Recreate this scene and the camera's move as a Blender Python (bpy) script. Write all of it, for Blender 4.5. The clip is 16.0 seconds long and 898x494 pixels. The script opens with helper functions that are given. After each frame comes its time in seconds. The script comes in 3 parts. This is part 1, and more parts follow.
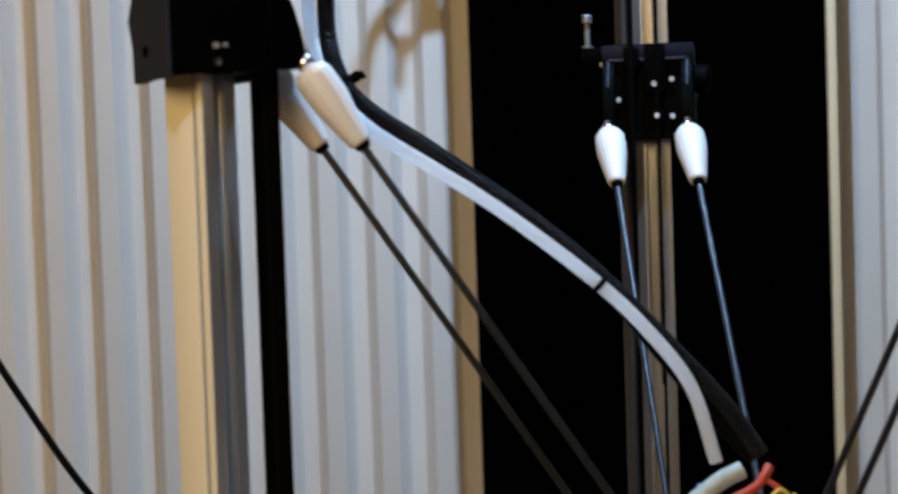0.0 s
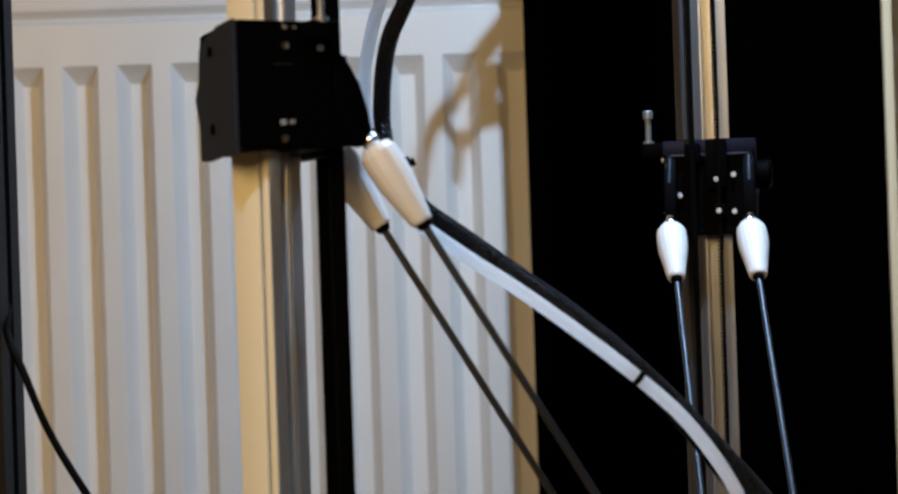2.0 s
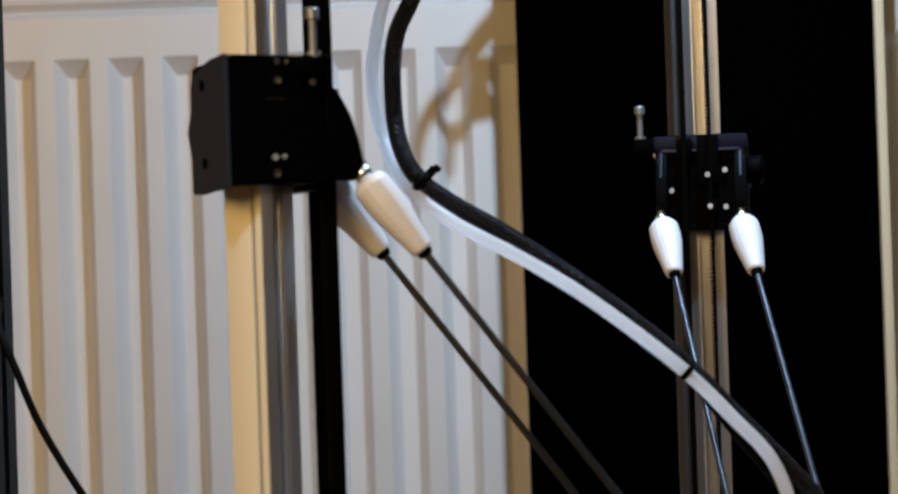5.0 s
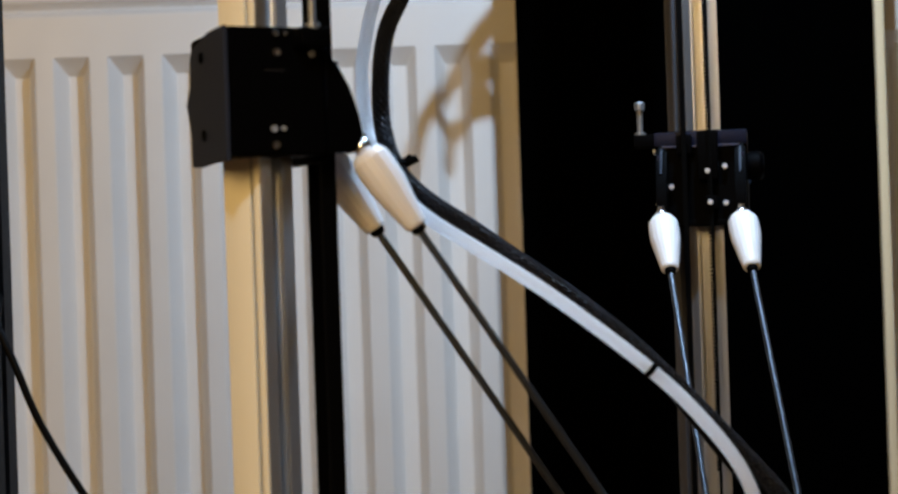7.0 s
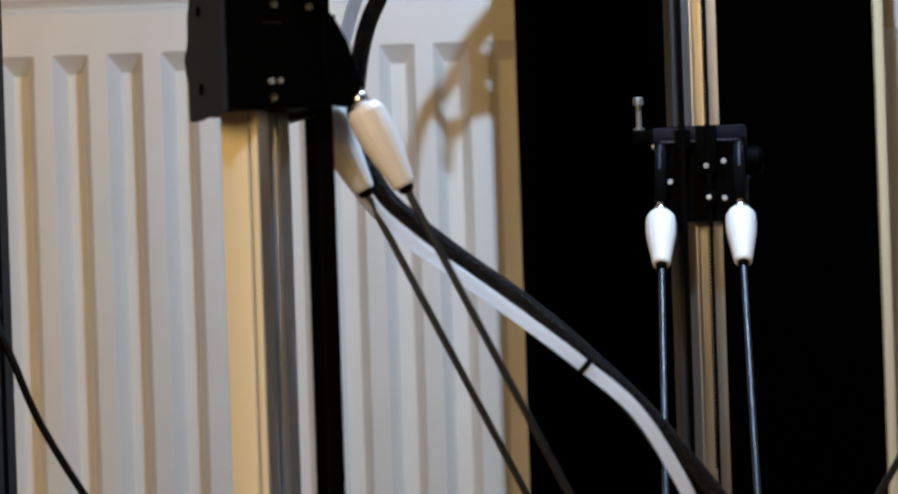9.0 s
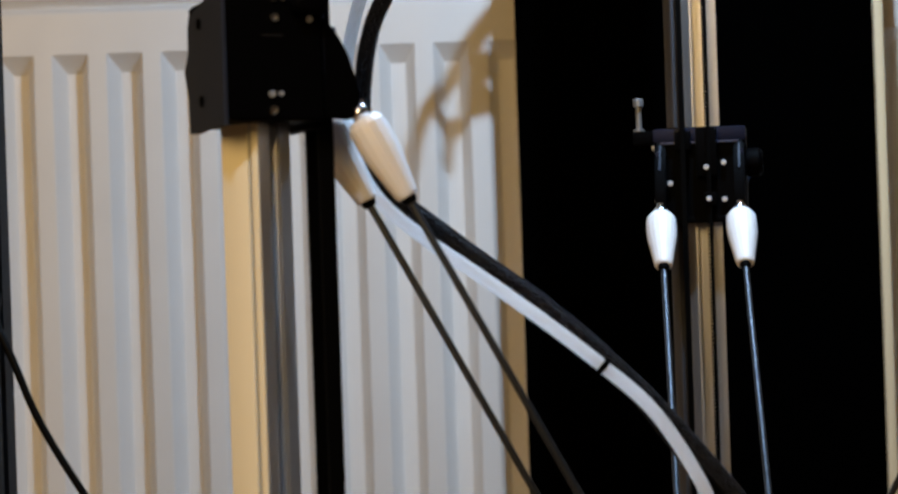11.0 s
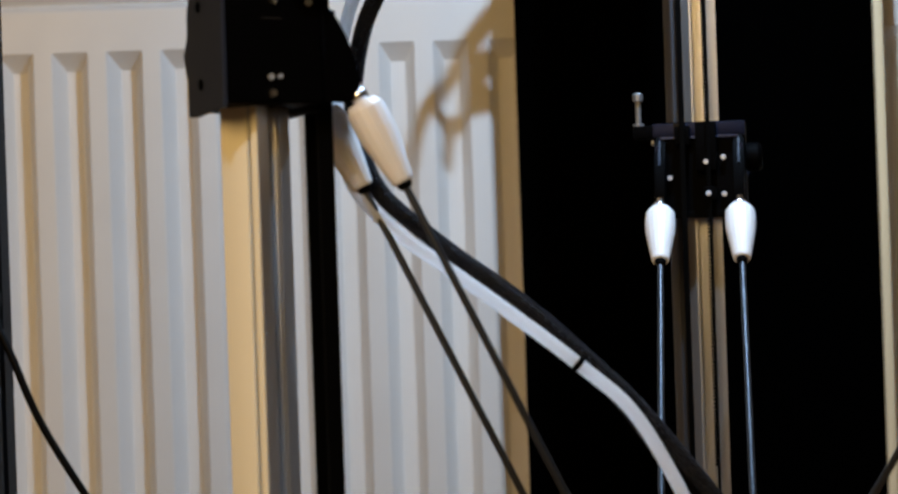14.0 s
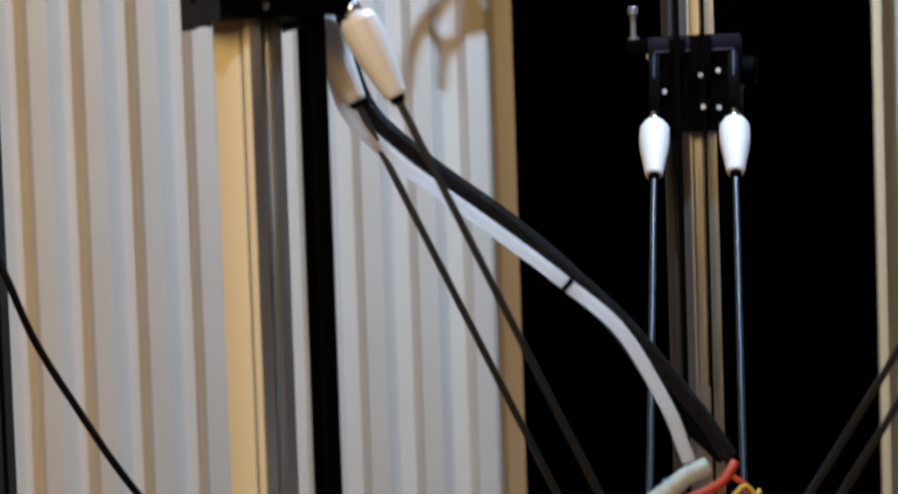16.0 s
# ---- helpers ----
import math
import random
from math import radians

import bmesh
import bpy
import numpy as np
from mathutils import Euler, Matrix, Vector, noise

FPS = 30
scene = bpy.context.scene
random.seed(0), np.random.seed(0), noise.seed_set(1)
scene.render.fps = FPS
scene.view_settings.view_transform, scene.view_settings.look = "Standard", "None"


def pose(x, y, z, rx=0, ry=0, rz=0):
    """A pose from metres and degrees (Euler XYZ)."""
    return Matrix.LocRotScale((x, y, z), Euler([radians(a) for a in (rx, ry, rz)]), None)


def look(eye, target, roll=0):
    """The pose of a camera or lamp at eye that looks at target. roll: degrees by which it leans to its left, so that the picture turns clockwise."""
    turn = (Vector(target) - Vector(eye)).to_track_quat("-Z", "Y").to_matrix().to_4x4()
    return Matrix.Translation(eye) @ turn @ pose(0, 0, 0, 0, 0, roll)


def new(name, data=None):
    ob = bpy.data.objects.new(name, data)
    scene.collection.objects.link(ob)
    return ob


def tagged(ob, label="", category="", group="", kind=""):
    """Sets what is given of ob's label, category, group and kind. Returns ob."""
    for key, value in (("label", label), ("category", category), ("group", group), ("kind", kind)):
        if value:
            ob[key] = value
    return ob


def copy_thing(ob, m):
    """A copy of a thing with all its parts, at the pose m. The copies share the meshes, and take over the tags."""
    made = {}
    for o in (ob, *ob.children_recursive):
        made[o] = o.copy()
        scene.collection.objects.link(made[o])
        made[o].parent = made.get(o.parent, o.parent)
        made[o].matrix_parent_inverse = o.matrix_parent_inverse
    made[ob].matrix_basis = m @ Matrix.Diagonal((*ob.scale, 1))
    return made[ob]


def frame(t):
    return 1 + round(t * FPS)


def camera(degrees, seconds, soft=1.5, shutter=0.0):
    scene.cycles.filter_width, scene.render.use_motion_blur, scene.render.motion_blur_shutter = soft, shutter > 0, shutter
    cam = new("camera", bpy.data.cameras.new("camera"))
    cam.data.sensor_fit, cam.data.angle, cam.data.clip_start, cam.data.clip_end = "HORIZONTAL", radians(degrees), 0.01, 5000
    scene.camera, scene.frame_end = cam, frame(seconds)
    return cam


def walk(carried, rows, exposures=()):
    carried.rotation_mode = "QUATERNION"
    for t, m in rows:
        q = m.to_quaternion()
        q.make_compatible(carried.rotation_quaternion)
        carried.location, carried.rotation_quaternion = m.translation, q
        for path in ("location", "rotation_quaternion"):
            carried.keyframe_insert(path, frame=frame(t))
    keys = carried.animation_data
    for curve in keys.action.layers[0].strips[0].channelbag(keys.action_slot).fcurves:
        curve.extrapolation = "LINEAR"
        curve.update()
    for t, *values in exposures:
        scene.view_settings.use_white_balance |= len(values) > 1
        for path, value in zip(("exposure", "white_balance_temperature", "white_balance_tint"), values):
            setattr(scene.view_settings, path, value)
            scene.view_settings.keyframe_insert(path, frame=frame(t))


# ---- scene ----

Z0 = 0.62                      # eye height
F = 3000.0                     # turns the pan and tilt below, given in 1/3000 radians

# ---- camera: on a tripod, a short pan and tilt at the start and at the end
cam = camera(29.27, 16.0, soft=2.5, shutter=0.7)
cam.data.dof.use_dof = True
cam.data.dof.focus_distance = 0.86
cam.data.dof.aperture_fstop = 13.0
LEVEL = look((0, 0, Z0), (0, 1, Z0), -1.93)
PAN = [(0, -86, -142), (0.1, -70, -135), (0.2, -48, -125), (0.3, -23, -117), (0.4, -5, -108), (0.5, 8, -98), (0.6, 18, -76),
       (0.7, 25, -54), (0.8, 29, -38), (1, 31, -16), (1.5, 25, 20), (2, 16, 21), (2.5, 12, 17), (3, 6, 13), (3.5, 3.5, 11), (4, 2, 11), (5.2, 2, 9),
       (6.5, 2, 7), (7, 2, 6), (8, 0, 3), (9, 0, 2), (10.2, 0, 1.5), (11.5, 0, 1), (12.5, 0, 0), (13.5, -1, -2), (14, -0.5, -2),
       (14.5, -2, -4), (15, 1, -8), (15.3, 0, -14), (15.5, -2, -43), (15.8, -6, -104), (16, -10, -140)]
ARM = 0.2                      # the lens sits this far ahead of the tripod's pan axis
SWING = 1 / (1 + ARM / 1.25)
walk(cam, [(t, LEVEL @ pose(-ARM * SWING * dx / F, 0, 0, math.degrees(dy / F), math.degrees(SWING * dx / F), 0)) for t, dx, dy in PAN],
     exposures=[(0, 0, 6050, 8), (1, 0, 6150, 8), (2, 0, 6250, 9), (4, 0, 6400, 10), (6.5, 0, 6500, 10), (16, 0, 6500, 10)])

# ---- light: printer's cool lamp, added cool fill, warm room lamp behind the camera
LED = (0.145, 0.787, Z0 + 0.44)
FRONT_FILL = (-0.060, 0.340, Z0 + 0.31)


def area_lamp(name, m, size, power, colour):
    data = bpy.data.lights.new(name, "AREA")
    data.shape, data.size, data.energy, data.color = "DISK", size, power, colour
    ob = new(name, data)
    ob.matrix_world = m
    return ob


COOL = (0.50, 0.72, 1.0)
area_lamp("cool_light", look(LED, (LED[0] - 0.06, LED[1] + 0.26, LED[2] - 0.95), 0), 0.011, 4.7, COOL)
# fill added to brighten the hoses and the front tower; no lamp belongs there
cool = bpy.data.lights.new("cool_light", "POINT")
cool.shadow_soft_size, cool.energy, cool.color = 0.026, 5.6, COOL
new("cool_light", cool).location = FRONT_FILL
area_lamp("room_lamp_light", look((-0.36, -0.38, 1.10), (0.05, 0.9, 0.6), 0), 0.6, 10.2, (1.0, 0.64, 0.25))
world = bpy.data.worlds.new("room_air")
world.use_nodes = True
world.node_tree.nodes["Background"].inputs[0].default_value = (0.9, 0.92, 1.0, 1)
world.node_tree.nodes["Background"].inputs[1].default_value = 0.01
scene.world = world
scene.view_settings.exposure = 0.0


# ---- materials
def material(name, colour, rough=0.5, metal=0.0, vary=0.08, scale=30.0, bump=0.0, bump_scale=400.0, stretch=(1, 1, 1), spec=0.5):
    m = bpy.data.materials.new(name)
    m.use_nodes = True
    nt = m.node_tree
    bsdf = nt.nodes["Principled BSDF"]
    bsdf.inputs["Metallic"].default_value = metal
    bsdf.inputs["Specular IOR Level"].default_value = spec
    tc = nt.nodes.new("ShaderNodeTexCoord")
    mp = nt.nodes.new("ShaderNodeMapping")
    mp.inputs["Scale"].default_value = stretch
    nt.links.new(tc.outputs["Object"], mp.inputs["Vector"])
    big = nt.nodes.new("ShaderNodeTexNoise")
    big.inputs["Scale"].default_value = scale
    big.inputs["Detail"].default_value = 6
    nt.links.new(mp.outputs[0], big.inputs["Vector"])
    ramp = nt.nodes.new("ShaderNodeMix")
    ramp.data_type = "RGBA"
    ramp.inputs[6].default_value = (*[c * (1 - vary) for c in colour], 1)
    ramp.inputs[7].default_value = (*[min(1, c * (1 + vary)) for c in colour], 1)
    nt.links.new(big.outputs["Fac"], ramp.inputs[0])
    nt.links.new(ramp.outputs[2], bsdf.inputs["Base Color"])
    fine = nt.nodes.new("ShaderNodeTexNoise")
    fine.inputs["Scale"].default_value = bump_scale
    fine.inputs["Detail"].default_value = 4
    nt.links.new(mp.outputs[0], fine.inputs["Vector"])
    rr = nt.nodes.new("ShaderNodeMapRange")
    rr.inputs["To Min"].default_value = max(0.02, rough - 0.08)
    rr.inputs["To Max"].default_value = min(1.0, rough + 0.08)
    nt.links.new(fine.outputs["Fac"], rr.inputs["Value"])
    nt.links.new(rr.outputs[0], bsdf.inputs["Roughness"])
    if bump:
        b = nt.nodes.new("ShaderNodeBump")
        b.inputs["Strength"].default_value = bump
        b.inputs["Distance"].default_value = 0.0006
        nt.links.new(fine.outputs["Fac"], b.inputs["Height"])
        nt.links.new(b.outputs[0], bsdf.inputs["Normal"])
    return m


def braided(name):
    """Black expandable sleeving: two sets of crossing monofilaments round the tube."""
    m = material(name, (0.004, 0.004, 0.005), 0.36, vary=0.2, spec=0.05)
    nt = m.node_tree
    bsdf = nt.nodes["Principled BSDF"]
    tc = nt.nodes.new("ShaderNodeTexCoord")
    sp = nt.nodes.new("ShaderNodeSeparateXYZ")
    nt.links.new(tc.outputs["Object"], sp.inputs[0])

    def op(kind, a, b=None):
        n = nt.nodes.new("ShaderNodeMath")
        n.operation = kind
        for i, v in enumerate((a, b)):
            if v is None:
                continue
            if isinstance(v, (int, float)):
                n.inputs[i].default_value = v
            else:
                nt.links.new(v, n.inputs[i])
        return n.outputs[0]

    around = op("MULTIPLY", op("ARCTAN2", sp.outputs[1], sp.outputs[0]), 8.0)
    along = op("MULTIPLY", sp.outputs[2], 2 * math.pi / 0.002667)
    s1 = op("SINE", op("ADD", around, along))
    s2 = op("SINE", op("SUBTRACT", around, along))
    h = op("MAXIMUM", s1, s2)
    b = nt.nodes.new("ShaderNodeBump")
    b.inputs["Strength"].default_value = 0.9
    b.inputs["Distance"].default_value = 0.0006
    nt.links.new(h, b.inputs["Height"])
    nt.links.new(b.outputs[0], bsdf.inputs["Normal"])
    # glints painted as pale dots where the filaments cross
    mix = nt.nodes.new("ShaderNodeMix")
    mix.data_type = "RGBA"
    mix.inputs[6].default_value = (0.0012, 0.0012, 0.0014, 1)
    mix.inputs[7].default_value = (0.24, 0.25, 0.29, 1)
    nt.links.new(op("POWER", op("MAXIMUM", op("MULTIPLY", s1, s2), 0.0), 7.0), mix.inputs[0])
    nt.links.new(mix.outputs[2], bsdf.inputs["Base Color"])
    return m


M_ENAMEL = material("radiator_enamel", (0.74, 0.73, 0.71), 0.38, vary=0.06, scale=14, bump=0.10, bump_scale=220)
M_WALL = material("wall_plaster", (0.52, 0.48, 0.42), 0.9, vary=0.05, scale=4, bump=0.3, bump_scale=150)
M_FLOOR = material("floor_laminate", (0.32, 0.21, 0.12), 0.45, vary=0.25, scale=6, stretch=(1, 6, 1))
M_ALU = material("brushed_aluminium", (0.68, 0.70, 0.72), 0.33, metal=0.92, vary=0.06, scale=60, bump=0.12, bump_scale=900, stretch=(1, 1, 0.03))
# pale warm colour stands in for light on the front tower's outer face
M_ALU_LIT = material("lit_face_aluminium", (0.86, 0.82, 0.68), 0.55, metal=0.15, vary=0.08, scale=40, bump=0.12, bump_scale=900, stretch=(1, 1, 0.03))
M_RAIL = material("dark_anodised_aluminium", (0.20, 0.21, 0.24), 0.4, metal=0.85, vary=0.1, scale=60, bump=0.1, bump_scale=900, stretch=(1, 1, 0.03))
M_PLASTIC = material("black_printed_plastic", (0.0005, 0.0005, 0.0007), 0.62, vary=0.2, scale=60, bump=0.12, bump_scale=1500, stretch=(0.1, 0.1, 1), spec=0.025)
# black plastic with the cool lamp's blue sheen put into its colour
M_FRAME = material("blue_sheen_plastic", (0.0015, 0.0038, 0.0150), 0.5, vary=0.2, scale=60, bump=0.1, bump_scale=1500, spec=0.15)
# edge highlight of the cool lamp, put into the colour
M_EDGE = material("lit_plastic_edge", (0.012, 0.018, 0.045), 0.4, vary=0.5, scale=400, bump=0.4, bump_scale=1500)
# lit grey of the carriage's outer face, put into the colour
M_SHELL = material("lit_black_plastic", (0.015, 0.020, 0.036), 0.55, vary=0.12, scale=80, bump=0.1, bump_scale=1500, spec=0.3)
M_BELT = material("black_rubber_belt", (0.0009, 0.0009, 0.0010), 0.7, vary=0.2, spec=0.03)
M_PANEL = material("matt_black_panel", (0.0003, 0.0003, 0.0003), 0.85, vary=0.3, scale=12, spec=0.004)
M_POST = material("black_post", (0.006, 0.006, 0.0068), 0.6, vary=0.15, spec=0.2)
M_PINE = material("pale_pine", (0.80, 0.66, 0.42), 0.6, vary=0.12, scale=40, bump=0.15, bump_scale=500, stretch=(1, 1, 0.06))
M_ROD = material("carbon_rod", (0.0022, 0.0028, 0.0042), 0.42, vary=0.2, scale=200, bump=0.1, bump_scale=1200, spec=0.85)
M_ROD.node_tree.nodes["Principled BSDF"].inputs["Specular Tint"].default_value = (0.80, 0.88, 1.0, 1)
M_WHITE = material("white_moulded_plastic", (0.70, 0.685, 0.68), 0.45, vary=0.04, scale=90, bump=0.1, bump_scale=700)
white = M_WHITE.node_tree.nodes["Principled BSDF"]              # light spreads a little way inside
white.inputs["Subsurface Weight"].default_value = 0.6
white.inputs["Subsurface Radius"].default_value = (1.0, 0.9, 0.8)
white.inputs["Subsurface Scale"].default_value = 0.006
M_PTFE = material("white_tubing", (0.92, 0.93, 0.95), 0.32, vary=0.03, scale=60)
M_BOLT = material("dull_steel_bolt", (0.56, 0.62, 0.74), 0.5, metal=0.7, vary=0.08, scale=300)
M_DIM = material("grey_steel_screw", (0.24, 0.25, 0.26), 0.45, metal=0.7, vary=0.1, scale=300)
pt = M_PTFE.node_tree                       # milky tubing lets light through
glow = pt.nodes.new("ShaderNodeBsdfTranslucent")
glow.inputs["Color"].default_value = (0.94, 0.97, 1.0, 1)
blend = pt.nodes.new("ShaderNodeMixShader")
blend.inputs[0].default_value = 0.72
pt.links.new(pt.nodes["Principled BSDF"].outputs[0], blend.inputs[1])
pt.links.new(glow.outputs[0], blend.inputs[2])
pt.links.new(blend.outputs[0], pt.nodes["Material Output"].inputs["Surface"])
M_STEEL = material("bright_steel", (0.72, 0.72, 0.72), 0.22, metal=1.0, vary=0.05, scale=200)
M_SLEEVE = braided("braided_sleeve")
M_CABLE = material("black_cable", (0.0016, 0.0016, 0.0017), 0.55, vary=0.1, spec=0.06)
M_RED = material("red_wire", (0.42, 0.045, 0.012), 0.45, vary=0.1)
M_YELLOW = material("yellow_wire", (0.62, 0.42, 0.05), 0.45, vary=0.1)
M_BLUE = material("blue_clip", (0.06, 0.16, 0.50), 0.4, vary=0.1)
M_TEAL = material("pale_teal_sleeve", (0.38, 0.44, 0.43), 0.5, vary=0.45, scale=260)
M_CREAM = material("cream_block", (0.70, 0.66, 0.56), 0.5, vary=0.06)


# ---- mesh helpers
def part(name, bm, mat, parent=None, label="", smooth=True):
    me = bpy.data.meshes.new(name)
    bm.normal_update()
    bm.to_mesh(me)
    bm.free()
    me.materials.append(mat)
    if smooth:
        me.polygons.foreach_set("use_smooth", [True] * len(me.polygons))
        me.set_sharp_from_angle(angle=radians(38))
    ob = new(name, me)
    if parent is not None:
        ob.parent = parent
    if label:
        tagged(ob, label)
    return ob


def box(x0, x1, y0, y1, z0, z1, bevel=0.0008, bm=None):
    bm = bm or bmesh.new()
    got = bmesh.ops.create_cube(bm, size=1.0, matrix=Matrix.Translation(((x0 + x1) / 2, (y0 + y1) / 2, (z0 + z1) / 2))
                                @ Matrix.Diagonal((x1 - x0, y1 - y0, z1 - z0, 1)))
    if bevel:
        edges = list({e for v in got["verts"] for e in v.link_edges})
        bmesh.ops.bevel(bm, geom=edges, offset=bevel, segments=2, affect="EDGES", profile=0.6)
    return bm


def prism(points, height, axis="z", at=0.0, bevel=0.0):
    """A flat outline pushed out along an axis. The outline's two coordinates are the other axes in order."""
    bm = bmesh.new()
    order = {"z": lambda a, b, h: (a, b, h), "y": lambda a, b, h: (a, h, b), "x": lambda a, b, h: (h, a, b)}[axis]
    lo = [bm.verts.new(order(a, b, at)) for a, b in points]
    hi = [bm.verts.new(order(a, b, at + height)) for a, b in points]
    n = len(points)
    bm.faces.new(lo[::-1])
    bm.faces.new(hi)
    for i in range(n):
        bm.faces.new((lo[i], lo[(i + 1) % n], hi[(i + 1) % n], hi[i]))
    bmesh.ops.recalc_face_normals(bm, faces=bm.faces)
    if bevel:
        bmesh.ops.bevel(bm, geom=list(bm.edges), offset=bevel, segments=2, affect="EDGES")
    return bm


def lathe(profile, sides=20, m=None, bm=None, closed=True):
    """A turned shape: rows of radius and height, closed at both ends."""
    bm = bm or bmesh.new()
    m = m or Matrix()
    rings = []
    for r, z in profile:
        rings.append([bm.verts.new(m @ Vector((r * math.cos(2 * math.pi * i / sides), r * math.sin(2 * math.pi * i / sides), z))) for i in range(sides)])
    for a, b in zip(rings, rings[1:]):
        for i in range(sides):
            bm.faces.new((a[i], a[(i + 1) % sides], b[(i + 1) % sides], b[i]))
    if closed:
        bm.faces.new(rings[0][::-1])
        bm.faces.new(rings[-1])
        bmesh.ops.recalc_face_normals(bm, faces=bm.faces)
    return bm


def smooth_line(points, steps=10):
    """Points along a Catmull-Rom line through the given ones."""
    p = [Vector(q) for q in points]
    p = [2 * p[0] - p[1]] + p + [2 * p[-1] - p[-2]]
    out = []
    for a, b, c, d in zip(p, p[1:], p[2:], p[3:]):
        for i in range(steps):
            t = i / steps
            out.append(0.5 * (2 * b + (c - a) * t + (2 * a - 5 * b + 4 * c - d) * t * t + (3 * b - a - 3 * c + d) * t ** 3))
    return out + [p[-2]]


def cord(points, radius, sides=10, steps=10, bm=None):
    """A round cable along a smooth line."""
    bm = bm or bmesh.new()
    line = smooth_line(points, steps)
    side = Vector((0.3, 1, 0.2))
    rings = []
    for i, q in enumerate(line):
        d = (line[min(i + 1, len(line) - 1)] - line[max(i - 1, 0)]).normalized()
        u = d.cross(side).normalized()
        v = d.cross(u)
        rings.append([bm.verts.new(q + radius * (math.cos(2 * math.pi * k / sides) * u + math.sin(2 * math.pi * k / sides) * v)) for k in range(sides)])
    for a, b in zip(rings, rings[1:]):
        for i in range(sides):
            bm.faces.new((a[i], a[(i + 1) % sides], b[(i + 1) % sides], b[i]))
    bm.faces.new(rings[0][::-1])
    bm.faces.new(rings[-1])
    bmesh.ops.recalc_face_normals(bm, faces=bm.faces)
    return bm


def thing(name, label, category, group="", kind="", at=(0, 0, 0)):
    ob = new(name)
    ob.location = at
    ob.empty_display_size = 0.05
    return tagged(ob, label, category, group, kind)


# ---- the room
def room():
    x0, x1, y0, y1, h = -2.4, 2.6, -3.2, 1.42, 2.5
    tagged(part("floor", box(x0, x1, y0, y1, -0.1, 0, 0), M_FLOOR), "brown wood laminate floor of the room", "floor", kind="structure")
    tagged(part("ceiling", box(x0, x1, y0, y1, h, h + 0.1, 0), M_WALL), "plain off-white plaster ceiling of the room", "ceiling", kind="structure")
    tagged(part("wall_north", box(x0 - 0.1, x1 + 0.1, y1, y1 + 0.1, -0.1, h + 0.1, 0), M_WALL), "off-white plaster wall behind the radiator", "wall", kind="structure")
    tagged(part("wall_south", box(x0 - 0.1, x1 + 0.1, y0 - 0.1, y0, -0.1, h + 0.1, 0), M_WALL), "off-white plaster wall of the room", "wall", kind="structure")
    tagged(part("wall_west", box(x0 - 0.1, x0, y0, y1, -0.1, h + 0.1, 0), M_WALL), "off-white plaster wall of the room", "wall", kind="structure")
    tagged(part("wall_east", box(x1, x1 + 0.1, y0, y1, -0.1, h + 0.1, 0), M_WALL), "off-white plaster wall of the room", "wall", kind="structure")


room()


